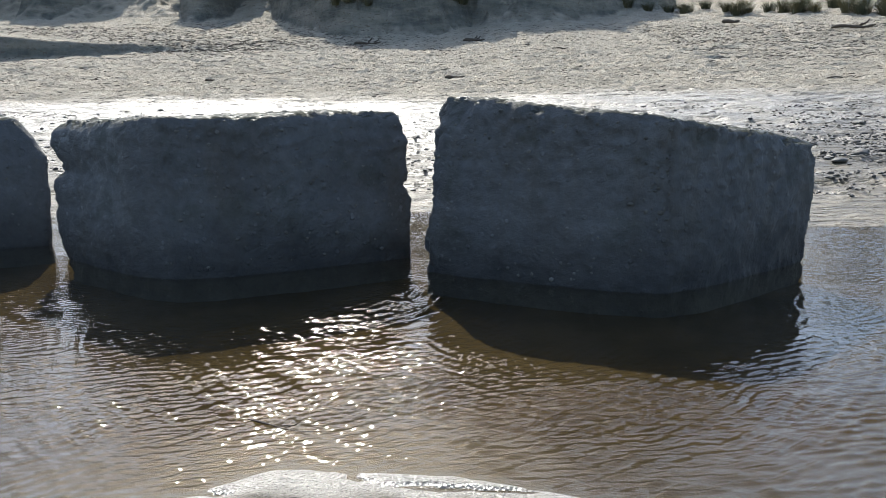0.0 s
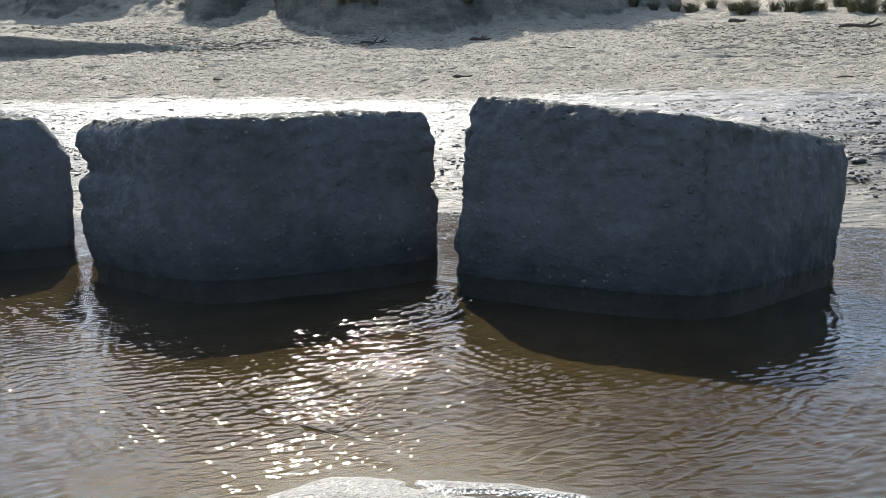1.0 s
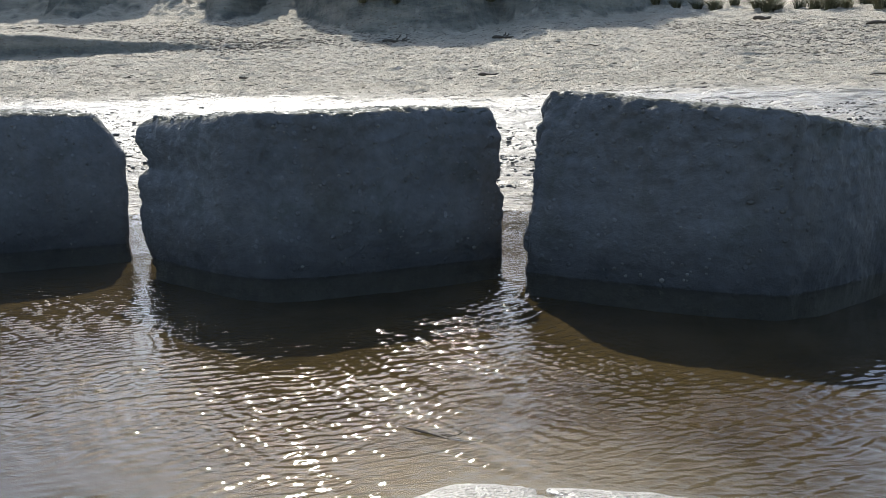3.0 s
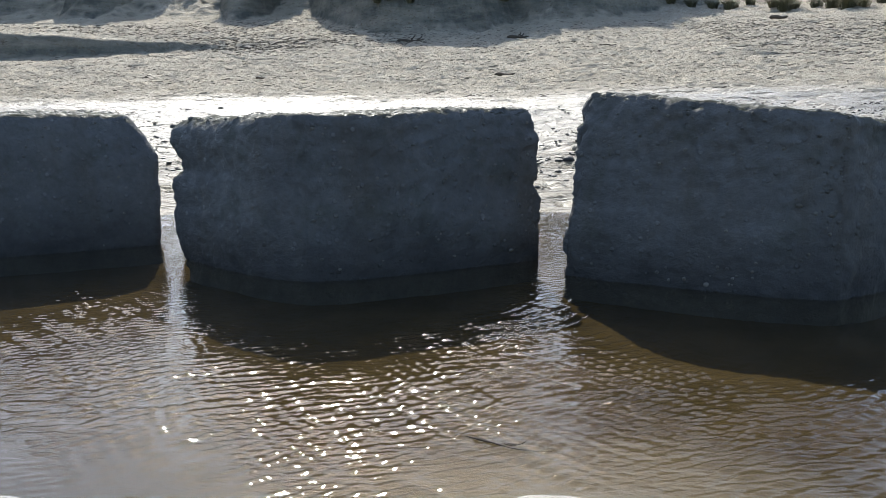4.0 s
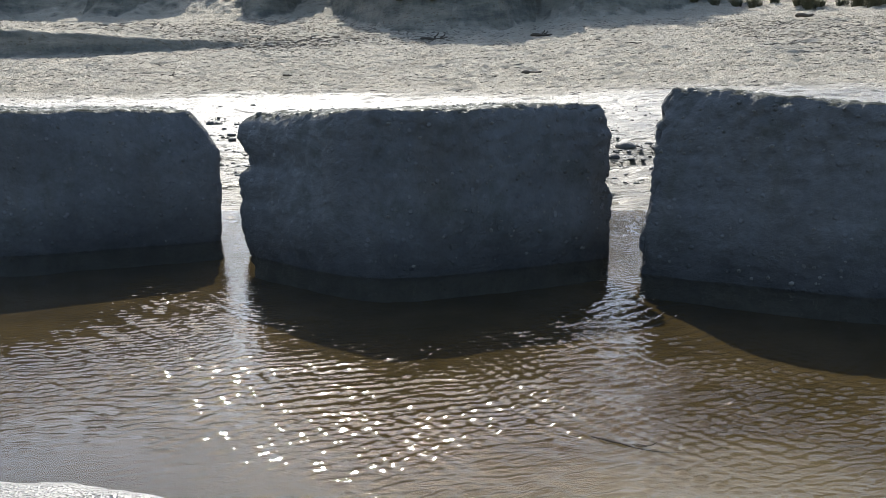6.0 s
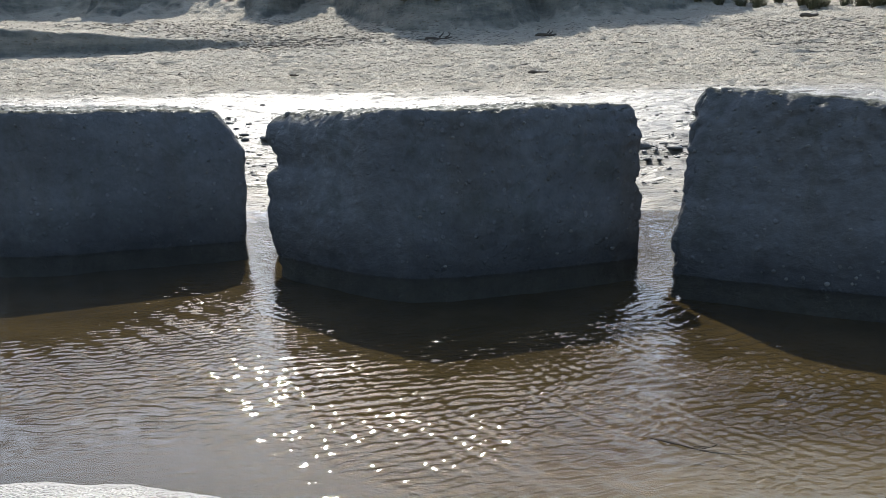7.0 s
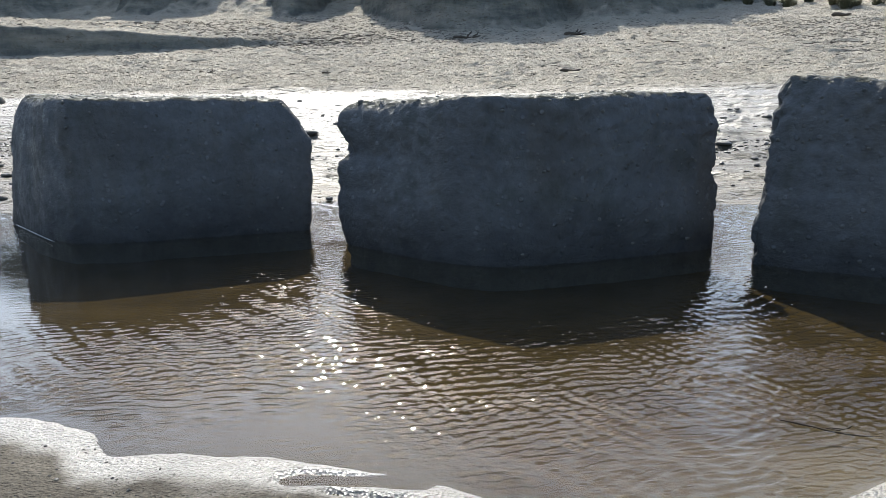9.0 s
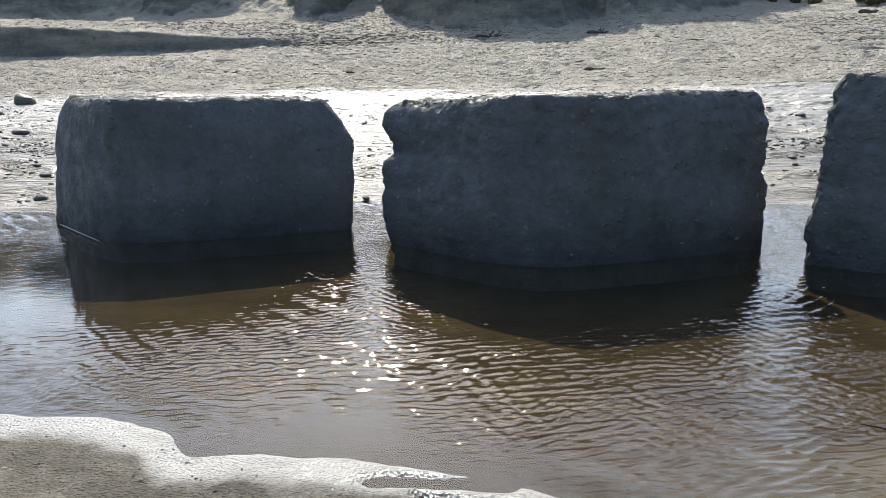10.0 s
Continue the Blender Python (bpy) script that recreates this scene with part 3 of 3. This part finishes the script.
    agg = part("aggregate", mesh_from("aggregate", np.concatenate(verts), np.concatenate(faces), PALE), ob, "pale pebbles set in the concrete")
    tagged(agg, kind="stuff")
    return ob


def pebble_shape(level):
    bm = bmesh.new()
    bmesh.ops.create_icosphere(bm, subdivisions=level, radius=1.0)
    v = np.array([t.co for t in bm.verts])
    f = np.array([[t.index for t in face.verts] for face in bm.faces])
    bm.free()
    return v, f


def pebble_mesh(seed):
    v, f = pebble_shape(1)
    k = 1 + 0.25 * vnoise(v[:, 0] * 1.3 + seed, v[:, 1] * 1.3, v[:, 2] * 1.3, seed)
    return mesh_from("pebble", v * k[:, None], f, PALE)


PEBBLES = [pebble_mesh(k * 5 + 2) for k in range(5)]
block("weathered concrete anti-tank block with notched edges in shallow water",
      (-1.36, 3.86), (-2.135, 4.46), (-0.265, 4.38), (0.745, 0.72, 0.75, 0.715),
      ((0.0, 0.08, 0.15, 0.24, 0.288, 0.325, 0.38, 0.425, 0.46, 0.48, 0.537, 0.593, 0.66, 0.71), (0.015, -0.006, -0.027, -0.027, -0.010, -0.022, -0.027, -0.015, 0.034, 0.028, -0.002, -0.018, 0.0, 0.06)),
      ((0.03, 0.195, 0.306, 0.375, 0.416, 0.483, 0.59, 0.644, 0.724), (0.010, 0.020, 0.015, -0.010, 0.003, 0.009, 0.013, -0.010, -0.036)), 101)
block("broad pitted concrete anti-tank block with a sloping top in shallow water",
      (0.82, 3.52), (-0.22, 4.06), (1.68, 4.20), (0.735, 0.835, 0.595, 0.68),
      ((0.06, 0.15, 0.227, 0.30, 0.33, 0.44, 0.58, 0.72, 0.80), (-0.008, -0.008, 0.002, 0.012, 0.028, 0.036, 0.036, 0.056, 0.10)),
      ((0.0, 0.087, 0.143, 0.198, 0.295, 0.39, 0.498, 0.565, 0.60), (-0.012, -0.008, -0.002, 0.014, 0.016, 0.022, 0.019, 0.0, -0.045)), 202, 0.05, 1.25)
block("smoother concrete anti-tank block with a chipped shoulder in shallow water",
      (-3.53, 4.33), (-4.24, 5.0), (-2.34, 4.84), (0.755, 0.76, 0.725, 0.735),
      ((0.0, 0.2, 0.5, 0.63, 0.74), (-0.03, -0.02, 0.02, 0.06, 0.12)),
      ((0.0, 0.3, 0.5, 0.60, 0.70), (0.0, 0.01, 0.01, -0.05, -0.14)), 303, 0.06, 0.45, 60)


# ---- stones on the wet beach ----
def stone_mesh(seed, flat):
    v, f = pebble_shape(2)
    k = 1 + 0.28 * vnoise(v[:, 0] * 1.1 + seed, v[:, 1] * 1.1, v[:, 2] * 1.1, seed) + 0.12 * vnoise(v[:, 0] * 2.6, v[:, 1] * 2.6 + seed, v[:, 2] * 2.6, seed + 1)
    v = v * k[:, None] * (1.0, 0.75, flat)
    return mesh_from("stone", v, f, STONE)


STONES = [stone_mesh(k * 7 + 1, flat) for k, flat in enumerate((0.42, 0.5, 0.36, 0.6, 0.3, 0.75))]


def rest(x, y):
    return float(ground_z(np.array([float(x)]), np.array([float(y)]))[0])


def put_stone(x, y, size, kind_, turn, label="dark rounded wet stone lying on the beach"):
    ob = tagged(new("stone", STONES[kind_]), label, "stone", "stones on the wet beach")
    ob.location = (x, y, rest(x, y) + size * 0.16)
    ob.scale = (size, size, size)
    ob.rotation_euler = (0, 0, turn)


for x, y, size, k in ((-9.42, 12.6, 0.36, 5), (-8.9, 11.2, 0.12, 3), (-4.93, 5.92, 0.085, 3), (-7.35, 9.35, 0.24, 0), (-3.45, 9.1, 0.17, 2), (-3.75, 9.25, 0.09, 0),
                      (0.43, 8.31, 0.19, 1), (0.36, 7.6, 0.07, 0), (0.72, 8.2, 0.14, 4), (-4.3, 10.4, 0.11, 1), (3.55, 7.5, 0.13, 1), (3.9, 7.7, 0.11, 0),
                      (-0.39, 8.6, 0.09, 1), (4.7, 9.85, 0.15, 2), (-5.15, 10.5, 0.13, 0), (3.2, 7.15, 0.12, 4), (1.65, 10.0, 0.10, 1)):
    put_stone(x, y, size * 0.6, k, x * 3.1, "larger dark stone lying on the wet beach")
rng = np.random.default_rng(5)
made = 0
while made < 240:
    x, y = rng.uniform(-11, 9), rng.uniform(6.2, 12.5)
    band = math.exp(-((y - 8.4) / 1.5) ** 2) + 0.25
    side = 1.0 if x > 2.0 or x < -4.4 else 0.5
    if abs(x) > 0.42 * y + 3.8 or rng.random() > band * side:
        continue
    put_stone(x, y, rng.uniform(0.02, 0.045) * (1.6 if rng.random() < 0.12 else 1), int(rng.integers(0, 5)), rng.uniform(0, 6.28))
    made += 1


def scatter(name, count, place, size, squash, material, seed, level=1):
    """Many small lumps resting on the ground, in one mesh."""
    r = np.random.default_rng(seed)
    shape, tris = pebble_shape(level)
    xs, ys = place(r, count)
    zs = ground_z(xs, ys)
    sz = size[0] * (size[1] / size[0]) ** (r.random(count) ** 1.6)
    tilt = r.uniform(0, 6.28, count)
    verts = shape[None] * (1 + 0.25 * r.standard_normal((count, len(shape), 1)).clip(-1, 1))
    verts = verts * np.stack([sz, sz * r.uniform(0.5, 0.9, count), sz * squash], 1)[:, None]
    c, s_ = np.cos(tilt)[:, None], np.sin(tilt)[:, None]
    vx, vy = verts[..., 0] * c - verts[..., 1] * s_, verts[..., 0] * s_ + verts[..., 1] * c
    verts = np.stack([vx + xs[:, None], vy + ys[:, None], verts[..., 2] + zs[:, None] + (sz * squash * 0.35)[:, None]], -1)
    faces = tris[None] + (np.arange(count) * len(shape))[:, None, None]
    return mesh_from(name, verts.reshape(-1, 3), faces.reshape(-1, 3), material, False)


def on_wet(r, n_):
    n_, want = n_ * 4, n_
    y = np.where(r.random(n_) < 0.55, r.normal(8.0, 0.75, n_).clip(6.0, 10), 5.95 + 6.5 * r.random(n_) ** 1.1)
    lane = np.where(r.random(n_) < 0.6, r.uniform(-10.5, 9.5, n_), np.where(r.random(n_) < 0.5, r.uniform(2.0, 8, n_), r.uniform(-10, -4.4, n_)))
    y = y + 0.25 * r.standard_normal(n_).clip(-1, 1)
    clump = smooth(-0.25, 0.35, fbm(lane * 0.9, y * 2.4, octaves=3, seed=88)) + 0.04
    best = np.argsort(r.random(n_) ** (1 / clump))[::-1][:want]
    return lane[best], y[best]


tagged(new("gravel", scatter("gravel", 12500, on_wet, (0.007, 0.032), 0.5, STONE, 8)), "dark wet gravel scattered over the lower beach", "gravel", kind="stuff")


def on_near(r, n_):
    wide = r.random(n_) < 0.8
    return np.where(wide, r.uniform(-6.5, 4.0, n_), r.uniform(-3.3, -1.9, n_)), np.where(wide, r.uniform(-3.0, 1.75, n_), r.uniform(1.5, 2.12, n_))


tagged(new("sand_clumps", scatter("sand_clumps", 1300, on_near, (0.0016, 0.0055), 0.6, STONE, 9)), "dark grit and weed crumbs on damp sand", "debris", kind="stuff")


# ---- driftwood ----
def stick_mesh(name, start_, end_, radius, seed, material=WOOD, bend=0.07, sides=7):
    length = float(np.linalg.norm(np.subtract(end_, start_)))
    r = np.random.default_rng(seed)
    verts, faces = [], []

    def limb(a, b, ra, rb, bend):
        n_ = 9
        start = len(verts)
        a, b = np.array(a, float), np.array(b, float)
        side = np.cross(b - a, (0, 0, 1.0))
        side /= max(np.linalg.norm(side), 1e-6)
        up = np.cross(side, b - a)
        up /= max(np.linalg.norm(up), 1e-6)
        for i in range(n_ + 1):
            t = i / n_
            c = a + (b - a) * t + side * bend * math.sin(math.pi * t) + up * 0.4 * bend * math.sin(2.3 * math.pi * t)
            rad = (ra + (rb - ra) * t) * (1 + 0.16 * r.standard_normal()) * (0.4 if i in (0, n_) else 1)
            for k in range(sides):
                w = 2 * math.pi * k / sides
                verts.append(c + (side * math.cos(w) + up * math.sin(w)) * rad)
        for i in range(n_):
            for k in range(sides):
                p_, q_ = start + i * sides + k, start + i * sides + (k + 1) % sides
                faces.append((p_, q_, q_ + sides, p_ + sides))

    limb(start_, end_, radius, radius * 0.55, length * bend)
    return mesh_from(name, np.array(verts), np.array(faces), material)


def stick(name, length, radius, seed, forks=0, material=WOOD, bend=0.07):
    """A driftwood stick whose forks are branches of their own."""
    ob = new(name, stick_mesh(name, (-length / 2, 0, 0), (length / 2, 0, 0.02 * length), radius, seed, material, bend))
    r = np.random.default_rng(seed + 1)
    for f in range(forks):
        t = r.uniform(-0.25, 0.3) * length
        tip = (t + r.uniform(0.1, 0.25) * length, r.uniform(-0.2, 0.2) * length, r.uniform(0.05, 0.22) * length)
        part("branch", stick_mesh("branch", (t, 0, 0), tip, radius * 0.6, seed + 2 + f, material, 0.15), ob)
    return ob


for x, y, length, rad, turn, forks, tag in (
        (0.0, 18.4, 0.46, 0.042, 0.05, 0, "short grey driftwood stick lying on dry sand"),
        (0.64, 25.8, 0.70, 0.05, 0.2, 2, "forked grey driftwood branch at the foot of the dune"),
        (-2.69, 25.7, 0.9, 0.045, -0.1, 2, "thin grey driftwood branch at the foot of the dune"),
        (9.45, 28.46, 0.62, 0.07, 0.0, 0, "dark driftwood log lying on the upper beach"),
        (12.4, 25.96, 1.3, 0.06, -0.12, 3, "dark tangled driftwood branch on the upper beach"),
        (-8.4, 18.9, 0.55, 0.022, 0.1, 1, "small forked driftwood twig on dry sand"),
        (-5.2, 17.5, 0.22, 0.022, 0.7, 1, "stubby driftwood twig on dry sand"),
        (7.4, 15.9, 0.7, 0.016, 0.08, 1, "thin driftwood twig on dry sand"),
        (2.9, 22.4, 0.4, 0.02, 0.3, 0, "small driftwood stick on dry sand")):
    ob = tagged(stick("driftwood", length, rad, int(100 + x * 10) % 997, forks), tag, "driftwood", "driftwood on the beach")
    ob.location = (x, y, rest(x, y) + rad * 1.3)
    ob.rotation_euler = (0, 0, turn)

branch = tagged(stick("sunken_branch", 0.22, 0.006, 77, 2, WET_WOOD), "dark waterlogged branch lying in the shallow pool", "branch")
branch.location, branch.rotation_euler = (-0.51, 2.325, -0.001), (0, 0.03, -0.35)
branch.scale = (1.0, 0.8, 0.4)


# ---- strandline litter ----
# Dry debris, strewn densely so the sticks also stand in for relief shadows.
def litter_mesh():
    r = np.random.default_rng(12)
    n_ = 19000
    pick = r.random(n_)
    x = np.where(pick < 0.25, r.uniform(6, 16, n_), np.where(pick < 0.35, r.normal(-7.2, 1.5, n_), np.where(pick < 0.6, r.uniform(-14, -2, n_), r.uniform(-17, 16, n_))))
    y = np.where(pick < 0.25, r.uniform(20, 28, n_), np.where(pick < 0.35, r.normal(24.6, 0.9, n_), np.where(pick < 0.6, r.uniform(24, 32, n_), 13.6 + 15.4 * r.random(n_) ** 0.8)))
    z = ground_z(x, y) + 0.008
    ln = r.uniform(0.03, 0.16, n_)
    a = r.normal(0, 0.4, n_)
    w = r.uniform(0.002, 0.007, n_)
    dx, dy = np.cos(a), np.sin(a)
    lift = r.uniform(-0.1, 0.25, n_) * ln
    rows_ = []
    for e in (-0.5, 0.5):
        for sx, sz in ((-1, 0), (1, 0), (0, 1.6)):
            rows_.append(np.stack([x + dx * ln * e - dy * w * sx, y + dy * ln * e + dx * w * sx, z + lift * (e + 0.5) + w * sz], 1))
    verts = np.stack(rows_, 1).reshape(-1, 3)
    quad = np.array([(0, 1, 4, 3), (1, 2, 5, 4), (2, 0, 3, 5)])
    return mesh_from("strandline_litter", verts, (quad[None] + (np.arange(n_) * 6)[:, None, None]).reshape(-1, 4), WOOD, False)


tagged(new("strandline_litter", litter_mesh()), "dry stalks and twigs strewn over the upper beach", "debris", kind="stuff")


# ---- marram grass ----
def tussock_mesh(seed, blades, height, width):
    r = np.random.default_rng(seed)
    verts, faces = [], []
    for k in range(blades):
        a, rad = r.uniform(0, 6.28), width * 0.35 * math.sqrt(r.random())
        root = np.array([math.cos(a) * rad, math.sin(a) * rad, -0.05])
        lean_ = np.array([math.cos(a), math.sin(a), 0]) * r.uniform(0.1, 0.75) * width
        lean_ += np.array([0.12, -0.05, 0]) * width
        top = height * r.uniform(0.55, 1.0)
        side = np.array([-math.sin(a + 0.8), math.cos(a + 0.8), 0]) * r.uniform(0.006, 0.012)
        start = len(verts)
        for t, wd in ((0, 1.0), (0.45, 0.9), (0.8, 0.6), (1.0, 0.1)):
            c = root + lean_ * t * t + np.array([0, 0, top * (t - 0.18 * t * t * t)])
            verts += [c - side * wd, c + side * wd]
        for i in range(3):
            b_ = start + 2 * i
            faces.append((b_, b_ + 1, b_ + 3, b_ + 2))
    return mesh_from("grass_tussock", np.array(verts), np.array(faces), GRASS)


TUSSOCKS = [tussock_mesh(50 + k, 260, 0.85, 0.8) for k in range(4)]


def put_tussock(x, y, size, k, turn):
    ob = tagged(new("grass_tussock", TUSSOCKS[k]), "green and straw marram grass tussock on the dune", "grass tussock", "marram on the dunes")
    ob.location = (x, y, rest(x, y))
    ob.scale = (size, size, size)
    ob.rotation_euler = (0, 0, turn)


for x, y, size in ((8.4, 32.5, 0.5), (8.95, 32.1, 0.62), (9.15, 32.4, 0.5), (10.1, 33.4, 0.55), (10.25, 31.3, 0.5), (10.55, 31.0, 0.68), (10.85, 31.2, 0.6), (11.05, 31.4, 0.5), (12.2, 32.3, 0.6),
                   (12.6, 31.8, 0.75), (12.9, 31.3, 0.7), (13.15, 31.5, 0.75), (13.5, 31.3, 0.6), (14.5, 30.8, 0.7), (14.9, 30.5, 0.75), (15.2, 31.0, 0.85), (15.8, 30.6, 0.8), (15.1, 33.0, 0.9), (16.4, 31.2, 0.9),
                   (13.9, 33.2, 0.7), (17.2, 32.8, 0.9), (7.7, 33.0, 0.5), (6.9, 33.2, 0.6), (11.6, 33.3, 0.6), (16.8, 34.2, 1.0)):
    put_tussock(x, y, size * 1.1, int(x * 7) % 4, x)
made = 0
while made < 230:
    x, y = rng.uniform(-24, 8), rng.uniform(26.5, 36)
    rise = float(dunes(np.array([x]), np.array([y]))[0])
    if rise < 0.9 or rise > 4.5 or abs(x) > 0.62 * y:
        continue
    put_tussock(x, y, rng.uniform(0.3, 0.8), int(rng.integers(0, 4)), rng.uniform(0, 6.28))
    made += 1


# ---- waterline highlight, added as a white strip ----
HIGHLIGHT = make_stone("pale_highlight", (0.62, 0.62, 0.60), (0.75, 0.75, 0.73), 0.7)
# The bright meniscus reflection is built as a pale tube.
foam = tagged(stick("foam_line", 0.74, 0.0030, 31, 0, HIGHLIGHT, 0.004), "thin white strip standing in for the waterline highlight along the block", "foam")
foam.location, foam.rotation_euler = (-3.90, 4.655, 0.008), (0, 0.012, math.atan2(-0.71, 0.75))
foam.scale = (1.0, 0.4, 0.6)
